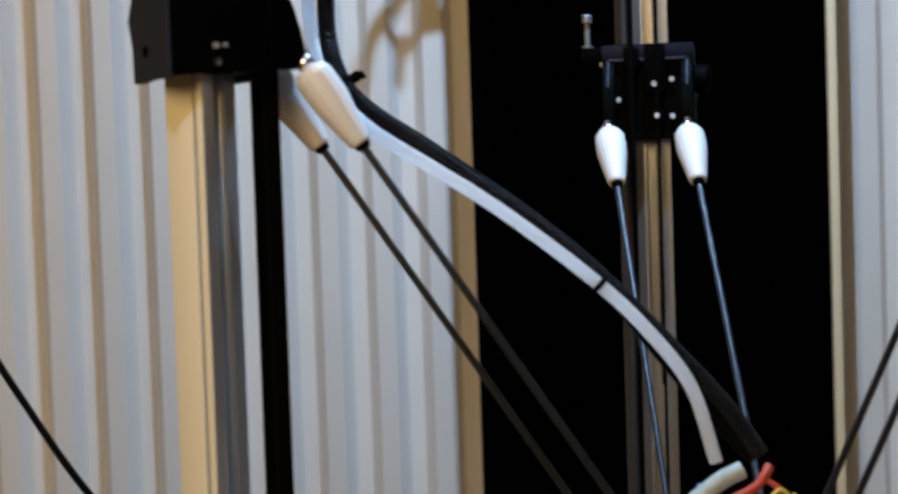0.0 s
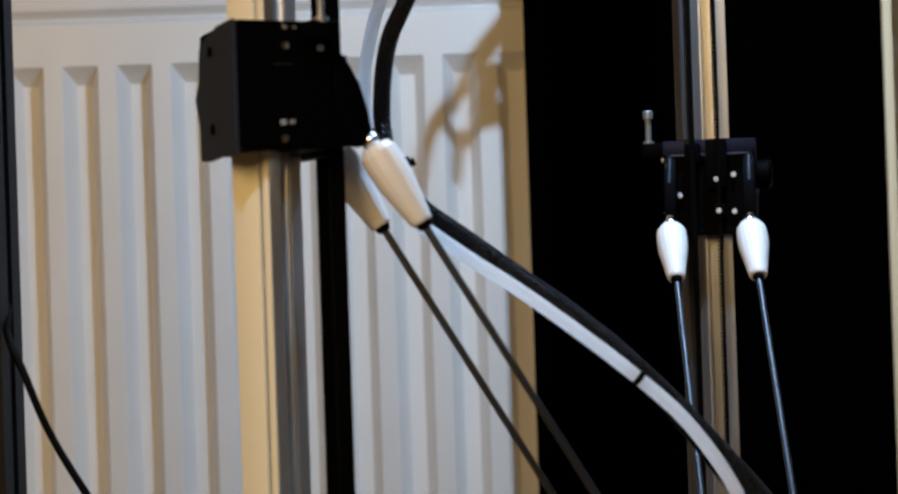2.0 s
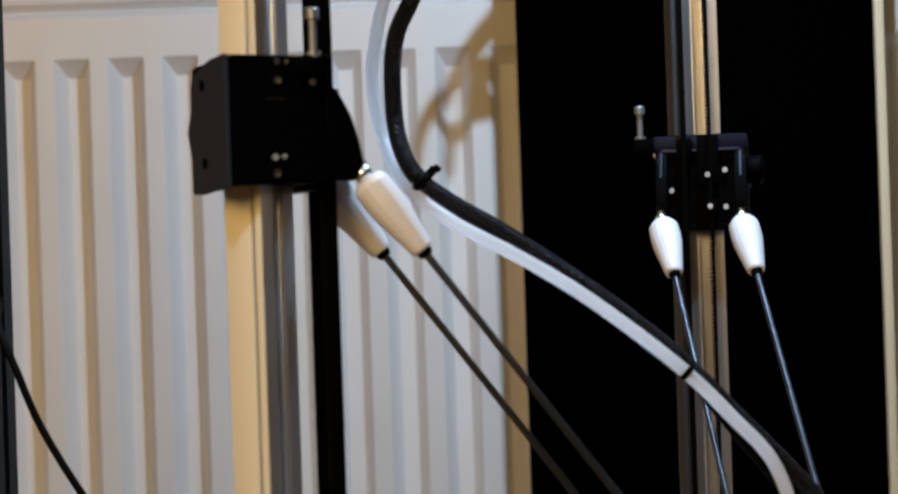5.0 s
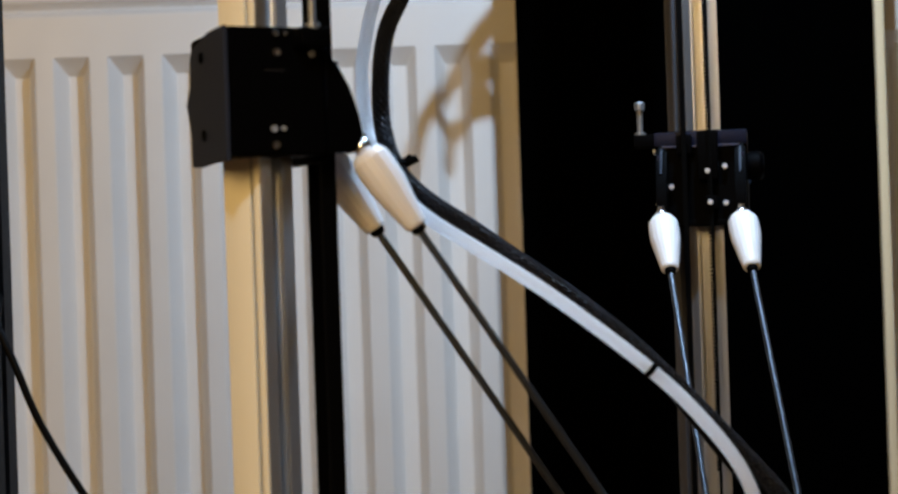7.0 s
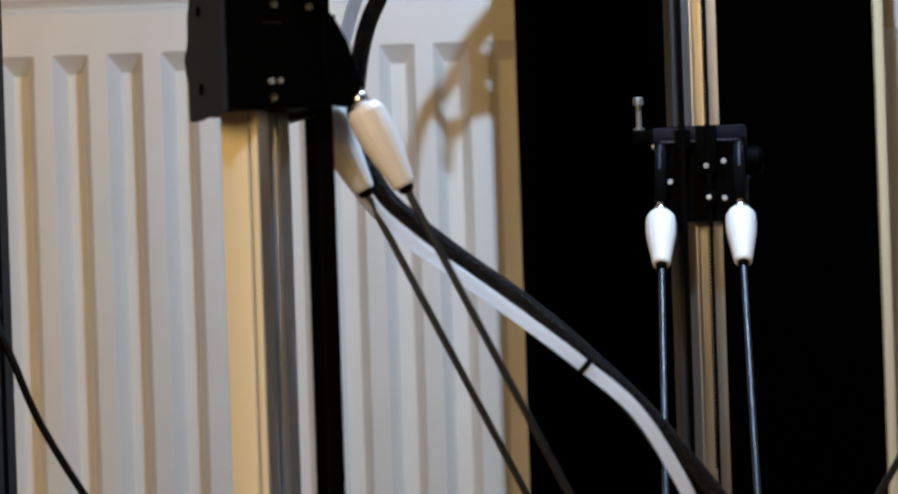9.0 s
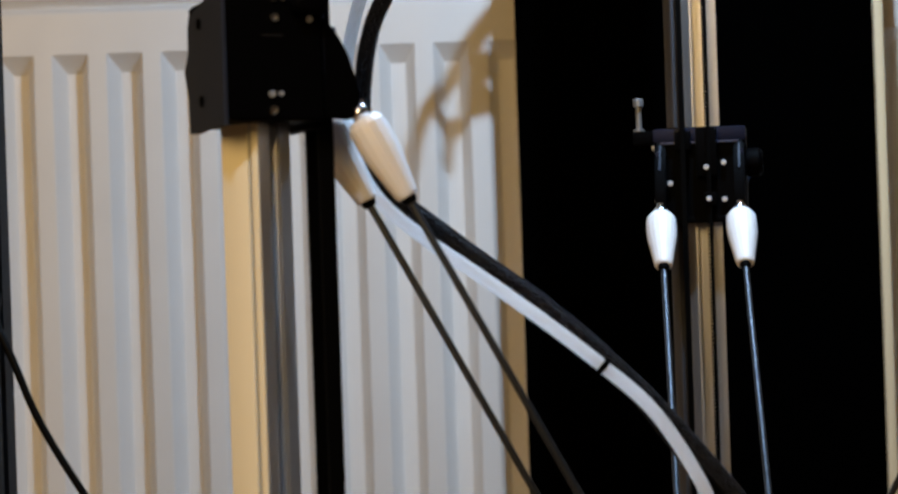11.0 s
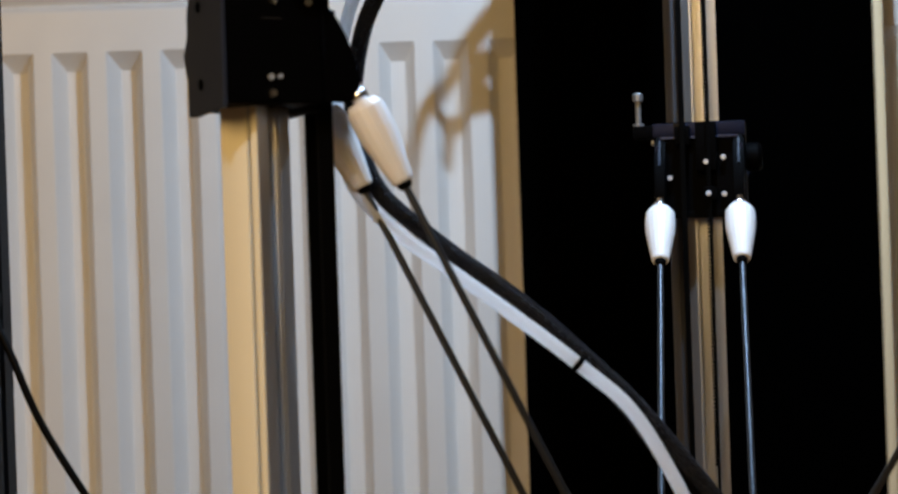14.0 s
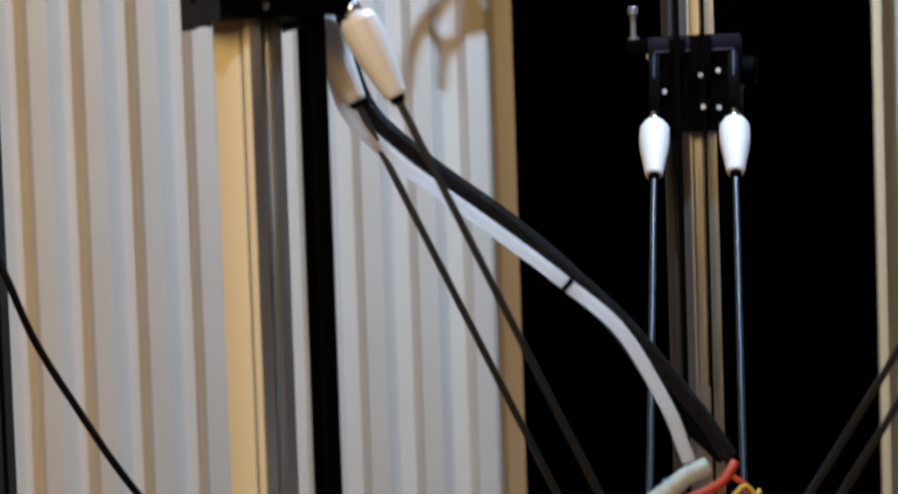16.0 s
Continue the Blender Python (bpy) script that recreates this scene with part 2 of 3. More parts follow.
def radiator():
    """A pressed-steel panel radiator: a front sheet with upright recesses, a rolled top edge, a rear sheet and a top grille."""
    rad = thing("radiator", "white enamelled steel panel radiator with pressed upright recesses", "radiator", at=(0, 1.30, 0))
    top, pitch, first = Z0 + 0.1866, 0.0412, -0.2953
    deep, z_open, z_floor, b_open, b_floor = 0.0160, Z0 + 0.1555, Z0 + 0.1425, 0.20, 0.213
    wide, slope_l, slope_r = 0.0270, 0.0082, 0.0074
    xs, left, right = [], first - 7 * pitch - 0.03, first + 24 * pitch
    bm = bmesh.new()
    V = lambda x, y, z: bm.verts.new((x, y, z))

    def quad(*p):
        bm.faces.new([V(*q) for q in p])

    x = left
    for k in range(-7, 24):
        a = first + k * pitch
        b = a + wide
        fa, fb = a + slope_l, b - slope_r
        quad((x, 0, 0.14), (a, 0, 0.14), (a, 0, b_open), (x, 0, b_open))
        quad((x, 0, b_open), (a, 0, b_open), (a, 0, z_open), (x, 0, z_open))
        quad((x, 0, z_open), (a, 0, z_open), (a, 0, top), (x, 0, top))
        quad((a, 0, 0.14), (b, 0, 0.14), (b, 0, b_open), (a, 0, b_open))
        quad((a, 0, z_open), (b, 0, z_open), (b, 0, top), (a, 0, top))
        quad((a, 0, b_open), (fa, deep, b_floor), (fa, deep, z_floor), (a, 0, z_open))
        quad((fb, deep, b_floor), (b, 0, b_open), (b, 0, z_open), (fb, deep, z_floor))
        quad((fa, deep, z_floor), (fb, deep, z_floor), (b, 0, z_open), (a, 0, z_open))
        quad((a, 0, b_open), (b, 0, b_open), (fb, deep, b_floor), (fa, deep, b_floor))
        quad((fa, deep, b_floor), (fb, deep, b_floor), (fb, deep, z_floor), (fa, deep, z_floor))
        x = b
    end = x + 0.03
    quad((x, 0, 0.14), (end, 0, 0.14), (end, 0, b_open), (x, 0, b_open))
    quad((x, 0, b_open), (end, 0, b_open), (end, 0, z_open), (x, 0, z_open))
    quad((x, 0, z_open), (end, 0, z_open), (end, 0, top), (x, 0, top))
    # rolled top edge, then the step back to the grille
    roll = [(0, top), (0.0008, top + 0.0020), (0.0028, top + 0.0036), (0.0050, top + 0.0044), (0.0058, top + 0.0052), (0.0016, top + 0.0098), (0.0004, top + 0.0112), (0, top + 0.0135), (0, top + 0.040), (0.003, top + 0.045), (0.06, top + 0.046)]
    for (ya, za), (yb, zb) in zip(roll, roll[1:]):
        quad((left, ya, za), (end, ya, za), (end, yb, zb), (left, yb, zb))
    bmesh.ops.remove_doubles(bm, verts=bm.verts, dist=1e-5)
    bmesh.ops.recalc_face_normals(bm, faces=bm.faces)
    sheet = part("front_panel", bm, M_ENAMEL, rad)
    sheet.data.polygons.foreach_set("use_smooth", [True] * len(sheet.data.polygons))
    sheet.data.set_sharp_from_angle(angle=radians(80))
    bev = sheet.modifiers.new("soft_press", "BEVEL")
    bev.width, bev.segments, bev.limit_method, bev.angle_limit = 0.0036, 3, "ANGLE", radians(20)
    part("rear_panel", box(left, end, 0.045, 0.060, 0.14, top + 0.004, 0.002), M_ENAMEL, rad)
    for xx in (left + 0.0015, end - 0.0015):
        part("side_cover", box(xx - 0.0015, xx + 0.0015, 0.002, 0.060, 0.14, top + 0.004, 0.001), M_ENAMEL, rad)
    for xx in (left + 0.1, end - 0.1):
        part("wall_bracket", box(xx - 0.02, xx + 0.02, 0.058, 0.120, 0.3, 0.5, 0.001), M_ENAMEL, rad)
        part("supply_pipe", lathe([(0.0075, 0), (0.0075, 0.15)], 14, Matrix.Translation((xx, 0.03, 0))), M_ENAMEL, rad)
    return rad


radiator()


# ---- black board that stands between printer and radiator
def board():
    d, xl, xr = 1.23, 0.0524, 0.3085
    b = thing("black_board", "tall matt black board standing before the radiator", "board", at=((xl + xr) / 2, d, 0))
    w = (xr - xl) / 2
    part("sheet", box(-w, w, 0, 0.005, 0.012, 1.15, 0.0008), M_PANEL, b)
    part("foot", box(-w, w, -0.05, 0.05, 0, 0.012, 0.002), M_PANEL, b)
    part("side_panel", box(w, w + 0.0066, -0.003, 0.064, 0.0, 1.15, 0.0012), M_PINE, b, "pale wooden side panel")


board()


def side_post():
    p = thing("upright_post", "black upright post with a slotted face", "post", at=(-0.2226, 0.78, 0))
    w, s, dd = 0.0185, 0.004, 0.006
    out = [(-w, -w), (-s, -w), (-s, -w + dd), (s, -w + dd), (s, -w), (w, -w), (w, -s), (w - dd, -s), (w - dd, s), (w, s), (w, w),
           (s, w), (s, w - dd), (-s, w - dd), (-s, w), (-w, w), (-w, s), (-w + dd, s), (-w + dd, -s), (-w, -s)]
    part("profile", prism(out, 1.15), M_POST, p, smooth=False)
    part("foot", box(-0.03, 0.03, -0.03, 0.03, 0, 0.01), M_POST, p)


side_post()


def hanging_cable():
    pts = [(-0.214, 0.802, 0.66), (-0.2075, 0.79, 0.612), (-0.2021, 0.765, 0.594), (-0.1939, 0.76, 0.5756), (-0.1834, 0.76, 0.5491), (-0.1666, 0.76, 0.5194), (-0.1413, 0.76, 0.48),
           (-0.10, 0.765, 0.428), (-0.03, 0.78, 0.33), (0.03, 0.80, 0.16), (0.05, 0.82, 0.031)]
    tagged(part("power_cable", cord(pts, 0.0017, 10, 14), M_CABLE), "thin black cable hanging down from the post", "cable")


hanging_cable()

# ---- the delta printer
ANGLE = {"a": 25.1, "b": -101.1, "c": 178.4}                 # each tower's inward direction
BALL = {"a": (-0.0415, 0.6823), "b": (0.1313, 0.8949), "c": (0.2436, 0.6142)}   # middle of each carriage's two joints
LIFT, REACH, SPREAD, ROD, HUB = 0.0026, 0.0332, 0.0410, 0.2619, 0.0296
EY, EZ = 0.6907, Z0 - 0.1782


def inward(k):
    return Vector((math.cos(radians(ANGLE[k])), math.sin(radians(ANGLE[k])), 0))


def tower_pose(k, z=0.0, turn=0.0):
    p = Vector((*BALL[k], 0)) - REACH * inward(k)
    return pose(p.x, p.y, z, 0, 0, ANGLE[k] + turn)


printer = thing("delta_printer", "open delta 3D printer with aluminium towers and black printed parts", "3D printer", at=(0.11, 0.72, 0))
BACK = Matrix.Translation((-0.11, -0.72, 0))                 # world to the printer's own space


def own(m):
    return BACK @ m


def extrusion_mesh(covered=False):
    w, s, d, t = 0.0092 if covered else 0.010, 0.0030, 0.0060, 0.0018
    q = [(-w, -w), (-s, -w), (-s, -w + t), (-0.0055, -w + t), (-0.0028, -w + d), (0.0028, -w + d), (0.0055, -w + t), (s, -w + t), (s, -w), (w, -w)]
    slanted = [(-w, -w + 0.0036), (-0.0042, -w)] + q[1:]           # one broad chamfered corner, slanted so that its land reflects darker
    plain = [(-w, -w), (-0.0006, -w), (-0.0004, -w + 0.0005), (0.0004, -w + 0.0005), (0.0006, -w), (w, -w)]
    out = []
    for i in range(4):
        c, n = (1, 0, -1, 0)[i], (0, 1, 0, -1)[i]
        out += [(x * c - y * n, x * n + y * c) for x, y in (plain if covered and i == 3 else slanted if i == 1 and not covered else q)[:-1]]
    return prism(out, 1.06, at=0.02)


first = {}
for k, turn, aside in (("a", 30.0, 0.0009), ("b", 6.5, -0.0007), ("c", 0.0, 0.0)):
    if k == "a":
        ob = part("tower_extrusion", extrusion_mesh(True), M_ALU, printer, "slotted aluminium extrusion", smooth=False)
    elif "ext" not in first:
        first["ext"] = ob = part("tower_extrusion", extrusion_mesh(), M_ALU, printer, "slotted aluminium extrusion", smooth=False)
    else:
        ob = new("tower_extrusion", first["ext"].data)
        ob.parent = printer
        tagged(ob, "slotted aluminium extrusion")
    ob.matrix_basis = own(tower_pose(k) @ pose(-0.0017 if k == "a" else 0, aside, 0, 0, 0, turn))


# strips added to carry the lit look of that outer face
for y0, y1 in ((-0.0040, 0.0092), (-0.0092, -0.0060)):
    cover = part("lit_face_strip", box(-0.0102, -0.0092, y0, y1, 0.03, 1.06, 0.0003), M_ALU_LIT, printer, "smooth pale strip added as the tower's lit face")
    cover.matrix_basis = own(tower_pose("a") @ pose(-0.0017, 0.0009, 0, 0, 0, 30.0))


def belt_mesh(toothed):
    bm = box(0.0212, 0.0272, -0.0006, 0.0009, 0.03, 1.07, 0) if toothed else box(0.0212, 0.0272, -0.0012, 0.0014, 0.03, 1.07, 0)
    if toothed:
        z = 0.5
        while z < 0.95:
            box(0.0212, 0.0272, -0.0017, -0.0005, z, z + 0.00105, 0, bm)
            z += 0.002
    return bm


for k in ("a", "b", "c"):
    for y, toothed in ((-0.0085, False), (0.0050, True)):
        key = "belt%d" % toothed
        if key not in first:
            first[key] = ob = part("timing_belt", belt_mesh(toothed), M_BELT, printer, "black toothed rubber belt", smooth=False)
        else:
            ob = new("timing_belt", first[key].data)
            ob.parent = printer
            tagged(ob, "black toothed rubber belt")
        ob.matrix_basis = own(tower_pose(k) @ pose(-0.0008 if k == "a" else 0, y, 0))

# a narrow aluminium rail beside the rear tower
rail = part("side_rail", box(-0.003, 0.003, -0.0028, 0.0028, 0.03, 1.07, 0.0006), M_RAIL, printer, "narrow aluminium rail")
rail.matrix_basis = own(tower_pose("b") @ pose(-0.002, -0.0141, 0, 0, 0, -38))

# base and top frame
centres = [tower_pose(k).translation for k in ("a", "b", "c")]
for z, name in ((0.0, "base_frame"), (1.075, "top_frame")):
    for p, q in zip(centres, centres[1:] + centres[:1]):
        d = (q - p)
        m = Matrix.Translation(p) @ pose(0, 0, 0, 0, 0, math.degrees(math.atan2(d.y, d.x)))
        ob = part(name, box(-0.02, d.length + 0.02, -0.012, 0.012, z, z + 0.03, 0.001), M_PLASTIC, printer)
        ob.matrix_basis = own(m)
part("build_plate", lathe([(0.085, 0.03), (0.085, 0.036)], 48), M_PLASTIC, printer)
# lamp under the top frame, on an arm
disc = [(0.03, 0.012), (0.03, 0.024), (0.01, 0.030)]
# shade added out of view to keep the fill off the radiator
shade = [(0.010, 0.032), (0.033, 0.026), (0.036, -0.030), (0.034, -0.030), (0.031, 0.022), (0.002, 0.028)]
for spot, outline in ((LED, disc), (FRONT_FILL, shade)):
    part("light_hood", lathe(outline, 24, own(Matrix.Translation(spot))), M_PLASTIC, printer)
# added rail that carries the fill, out of view
part("fill_rail", cord([Vector((*LED[:2], LED[2] + 0.024)) - Vector((0.11, 0.72, 0)), Vector((*FRONT_FILL[:2], FRONT_FILL[2] + 0.034)) - Vector((0.11, 0.72, 0))], 0.005, steps=2), M_PLASTIC, printer)
mid = (centres[0] + centres[1]) / 2
part("lamp_arm", cord([Vector((LED[0], LED[1], LED[2] + 0.02)) - Vector((0.11, 0.72, 0)), Vector((LED[0] - 0.02, LED[1] + 0.01, 1.085)) - Vector((0.11, 0.72, 0)),
                       mid - Vector((0.11, 0.72, -1.09))], 0.004), M_PLASTIC, printer)


def bolt_mesh(r=0.0015, h=0.0014):
    return lathe([(r, 0), (r, h * 0.6), (r * 0.8, h), (r * 0.45, h), (r * 0.45, h * 0.4)], 12)


def carriage():
    """Origin: tower axis just above joint height; x points inward, z up."""
    body = part("carriage", prism([(-0.0204, -0.0058), (0.0176, -0.0058), (0.0176, 0.0425), (-0.0204, 0.0425)], 0.048, "y", -0.024, 0.0009), M_PLASTIC, printer, "black printed carriage")
    shell = [(-0.0239, -0.0078), (-0.0239, 0.0428), (-0.004, 0.0425), (0.0175, 0.0385), (0.0200, 0.0340), (0.0205, 0.0240), (0.0258, 0.0170), (0.0210, 0.0060), (0.0205, -0.0078), (0.010, -0.0084), (-0.006, -0.0076)]
    part("back_shell", prism(shell, 0.0016, "x", -0.0222, 0.0003), M_SHELL, body, "black plastic back plate in a lit grey")
    for y, z in ((0.004, 0.0335), (0.003, 0.0035)):
        part("screw_hole", lathe([(0.0022, 0), (0.0022, 0.0006), (0.0014, 0.0006), (0.0014, 0.0001)], 14, pose(-0.0222, y, z, 0, -90, 0)), M_BELT, body)
    part("top_bar", box(0.0150, 0.0186, -0.0243, 0.0243, 0.0345, 0.0420, 0.0008), M_FRAME, body, "black plastic cross bar tinted with a blue sheen")
    gusset = [(0.0180, -0.0045), (0.0290, -0.0052), (0.0322, -0.0030), (0.0330, 0.0025), (0.0315, 0.0100), (0.0285, 0.0195), (0.0245, 0.0265), (0.0198, 0.0325), (0.0180, 0.0355)]
    for y in (-1, 1):
        part("arm", prism(gusset, 0.0055, "y", y * 0.0205 - 0.00275, 0.0007), M_PLASTIC, body)
        part("arm_rib", box(0.0185, 0.0238, y * 0.0218 - 0.0010, y * 0.0218 + 0.0010, 0.012, 0.0300, 0.0005), M_FRAME, body)
        part("joint_ball", lathe([(0.0006, -0.0037), (0.0024, -0.0029), (0.0035, -0.0013), (0.0038, 0.0), (0.0035, 0.0014), (0.0027, 0.0027), (0.0018, 0.0034), (0.0018, 0.0050)], 16,
                                 pose(REACH, y * SPREAD / 2, -LIFT)), M_STEEL, body, "bright steel ball stud")
    # lips that draw the highlight along the frame's edges
    part("lit_lip", box(0.0184, 0.0200, -0.0205, 0.0205, 0.0335, 0.0347, 0.0003), M_EDGE, body, "grey lip coloured as a lit edge")
    for y in (-1, 1):
        lip = [(0.0198, 0.0325), (0.0245, 0.0265), (0.0285, 0.0195), (0.0291, 0.0197), (0.0251, 0.0269), (0.0203, 0.0331)]
        part("lit_lip", prism(lip, 0.0011, "y", y * 0.0206 - 0.00055), M_FRAME, body, "dark lip coloured as a lit edge")
    part("belt_clamp", box(0.0185, 0.0262, -0.0016, 0.0092, 0.016, 0.0415, 0.0008), M_PLASTIC, body)
    part("lower_lip", box(0.0150, 0.0196, -0.0185, 0.0185, -0.0084, -0.0050, 0.0006), M_PLASTIC, body)
    part("lower_clamp", box(0.0190, 0.0276, 0.0020, 0.0085, 0.0006, 0.0075, 0.0006), M_PLASTIC, body)
    part("belt_tail", box(0.0212, 0.0240, 0.0048, 0.0062, -0.0165, -0.003, 0.0002), M_BELT, body)
    part("belt_guide", box(0.0185, 0.0250, -0.0125, -0.0045, 0.030, 0.040, 0.0006), M_PLASTIC, body)
    part("side_knob", lathe([(0.007, 0), (0.0078, 0.002), (0.0078, 0.007), (0.006, 0.009)], 20, pose(0.006, 0.0235, 0.023, -90, 0, 0)), M_PLASTIC, body)
    part("screw_lug", box(0.0045, 0.0165, -0.0350, -0.0235, 0.0345, 0.0415, 0.0008), M_PLASTIC, body)
    part("end_screw", lathe([(0.0030, 0.0415), (0.0030, 0.0437), (0.0015, 0.0440), (0.0015, 0.0558), (0.0027, 0.0560), (0.0027, 0.0596), (0.0022, 0.0602)], 14, pose(0.0100, -0.0322, -0.0008)), M_DIM, body, "grey steel stop screw")
    mesh = None
    spots = [pose(0.0187, y, z, 0, 90, 0) for y, z in ((-0.0158, 0.0130), (0.0124, 0.0230), (0.0124, 0.0036))]
    spots += [pose(0.0262, y, z, 0, 90, 0) for y, z in ((0.0036, 0.0206),)] + [pose(0.0276, 0.0046, 0.0040, 0, 90, 0)]
    for m in spots:
        if mesh is None:
            ob = part("bolt", bolt_mesh(), M_BOLT, body, "bright steel bolt head")
            mesh = ob.data
        else:
            ob = new("bolt", mesh)
            ob.parent = body
            tagged(ob, "bright steel bolt head")
        ob.matrix_basis = m
    for x, z, r, mat in ((-0.0020, 0.0398, 0.0014, M_STEEL), (0.0018, 0.0398, 0.0011, M_STEEL), (-0.0018, 0.0327, 0.0019, M_STEEL), (0.0124, 0.0325, 0.0014, M_BOLT),
                         (-0.0034, 0.0040, 0.0013, M_BOLT), (0.0002, 0.0042, 0.0010, M_BOLT), (-0.0030, -0.0020, 0.0018, M_STEEL)):
        ob = part("bolt", bolt_mesh(r, 0.0016), mat, body, "dull steel bolt head")
        ob.matrix_basis = pose(x, -0.0240, z, 90, 0, 0)
    part("seam", box(-0.0065, 0.0015, -0.0243, -0.0238, 0.0258, 0.0264, 0), M_POST, body, "faint grey line across the side")
    return body


CARRIAGES = {"a": carriage()}
for k in ("b", "c"):
    CARRIAGES[k] = copy_thing(CARRIAGES["a"], Matrix())


def rod():
    """Origin at the carriage joint; the rod runs down along -z."""
    r = part("push_rod", lathe([(0.0015, -ROD + 0.015), (0.0015, -0.03)], 14), M_ROD, printer, "glossy black carbon push rod")
    cup = [(0.0040, -0.0026), (0.0060, -0.0029), (0.0077, -0.0058), (0.0079, -0.0115), (0.0077, -0.0175), (0.0046, -0.0366), (0.0040, -0.0376)]
    for outline in (cup, [(a, -ROD - b * 0.55) for a, b in cup]):
        end = part("rod_end", lathe(outline, 16), M_WHITE, r, "white moulded plastic rod end")
        end.data.set_sharp_from_angle(angle=radians(19))
    part("ferrule", lathe([(0.0029, -0.0370), (0.0031, -0.0384), (0.0024, -0.0402)], 12), M_BELT, r)
    return r


RODS = {}
for k in ("a", "b", "c"):
    for side in (-1, 1):
        RODS[k, side] = copy_thing(RODS["a", -1], Matrix()) if RODS else rod()


def effector():
    """Origin at the plane of the lower joints, in the middle."""
    hexa = [(0.042 * math.cos(radians(a)), 0.042 * math.sin(radians(a))) for a in range(5, 365, 60)]
    e = part("effector", prism(hexa, 0.008, at=-0.004, bevel=0.001), M_PLASTIC, printer, "black printed effector carrying the hot end")
    part("hot_end", lathe([(0.008, -0.05), (0.011, -0.045), (0.011, -0.004)], 24), M_STEEL, e)
    part("fan_shroud", box(-0.026, 0.014, -0.018, 0.014, 0.004, 0.035, 0.002), M_CREAM, e, "cream plastic shroud")
    part("wrapping", cord([(-0.032, -0.010, 0.0280), (-0.013, -0.010, 0.0410), (-0.003, -0.009, 0.0480), (0.0060, -0.008, 0.0520)], 0.0038), M_TEAL, e, "pale teal wrapped sleeve")
    part("clip", box(-0.012, -0.006, -0.010, -0.004, 0.0440, 0.0465, 0.0008), M_BLUE, e, "blue plastic clip")
    part("red_wire", cord([(-0.032, -0.016, 0.0260), (-0.013, -0.017, 0.0360), (0.008, -0.015, 0.0450), (0.014, -0.012, 0.0500), (0.0165, -0.009, 0.0530)], 0.0020), M_RED, e, "bright red wire")
    part("yellow_wire", cord([(0.000, -0.020, 0.0100), (0.008, -0.022, 0.0320), (0.019, -0.017, 0.0450), (0.025, -0.016, 0.0330), (0.022, -0.018, 0.0060)], 0.0009), M_YELLOW, e, "thin yellow wire")
    part("yellow_wire", cord([(-0.006, -0.022, 0.0080), (0.008, -0.023, 0.0280), (0.020, -0.018, 0.0380), (0.026, -0.012, 0.0420)], 0.0008), M_YELLOW, e, "thin yellow wire")
    part("red_wire", cord([(0.014, -0.012, 0.0490), (0.021, -0.014, 0.0420), (0.024, -0.014, 0.0220), (0.022, -0.012, 0.0040)], 0.0012), M_RED, e, "bright red wire")
    return e


EFFECTOR = effector()

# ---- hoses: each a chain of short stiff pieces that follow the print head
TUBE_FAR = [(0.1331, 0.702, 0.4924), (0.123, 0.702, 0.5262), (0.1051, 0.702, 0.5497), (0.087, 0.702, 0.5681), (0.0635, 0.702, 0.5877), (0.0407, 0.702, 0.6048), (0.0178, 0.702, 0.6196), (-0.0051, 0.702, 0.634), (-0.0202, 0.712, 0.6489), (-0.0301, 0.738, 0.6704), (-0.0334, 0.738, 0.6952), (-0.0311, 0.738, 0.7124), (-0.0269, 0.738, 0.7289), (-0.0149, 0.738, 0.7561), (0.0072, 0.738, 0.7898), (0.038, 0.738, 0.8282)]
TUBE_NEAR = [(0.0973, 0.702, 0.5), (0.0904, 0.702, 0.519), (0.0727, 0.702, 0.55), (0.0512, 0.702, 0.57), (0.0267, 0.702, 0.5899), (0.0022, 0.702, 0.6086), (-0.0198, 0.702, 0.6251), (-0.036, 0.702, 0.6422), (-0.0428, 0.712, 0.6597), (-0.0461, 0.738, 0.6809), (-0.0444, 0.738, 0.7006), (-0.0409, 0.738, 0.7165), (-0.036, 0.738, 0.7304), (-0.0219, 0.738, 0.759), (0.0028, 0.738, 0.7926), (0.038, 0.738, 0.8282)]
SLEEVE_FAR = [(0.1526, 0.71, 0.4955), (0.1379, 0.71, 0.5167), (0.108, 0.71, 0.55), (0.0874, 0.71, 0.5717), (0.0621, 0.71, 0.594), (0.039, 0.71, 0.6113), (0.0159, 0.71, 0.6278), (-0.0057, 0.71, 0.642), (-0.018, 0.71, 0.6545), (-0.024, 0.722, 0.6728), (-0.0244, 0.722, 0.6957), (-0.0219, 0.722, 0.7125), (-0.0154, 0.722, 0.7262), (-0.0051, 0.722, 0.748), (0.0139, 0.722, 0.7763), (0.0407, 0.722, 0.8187)]
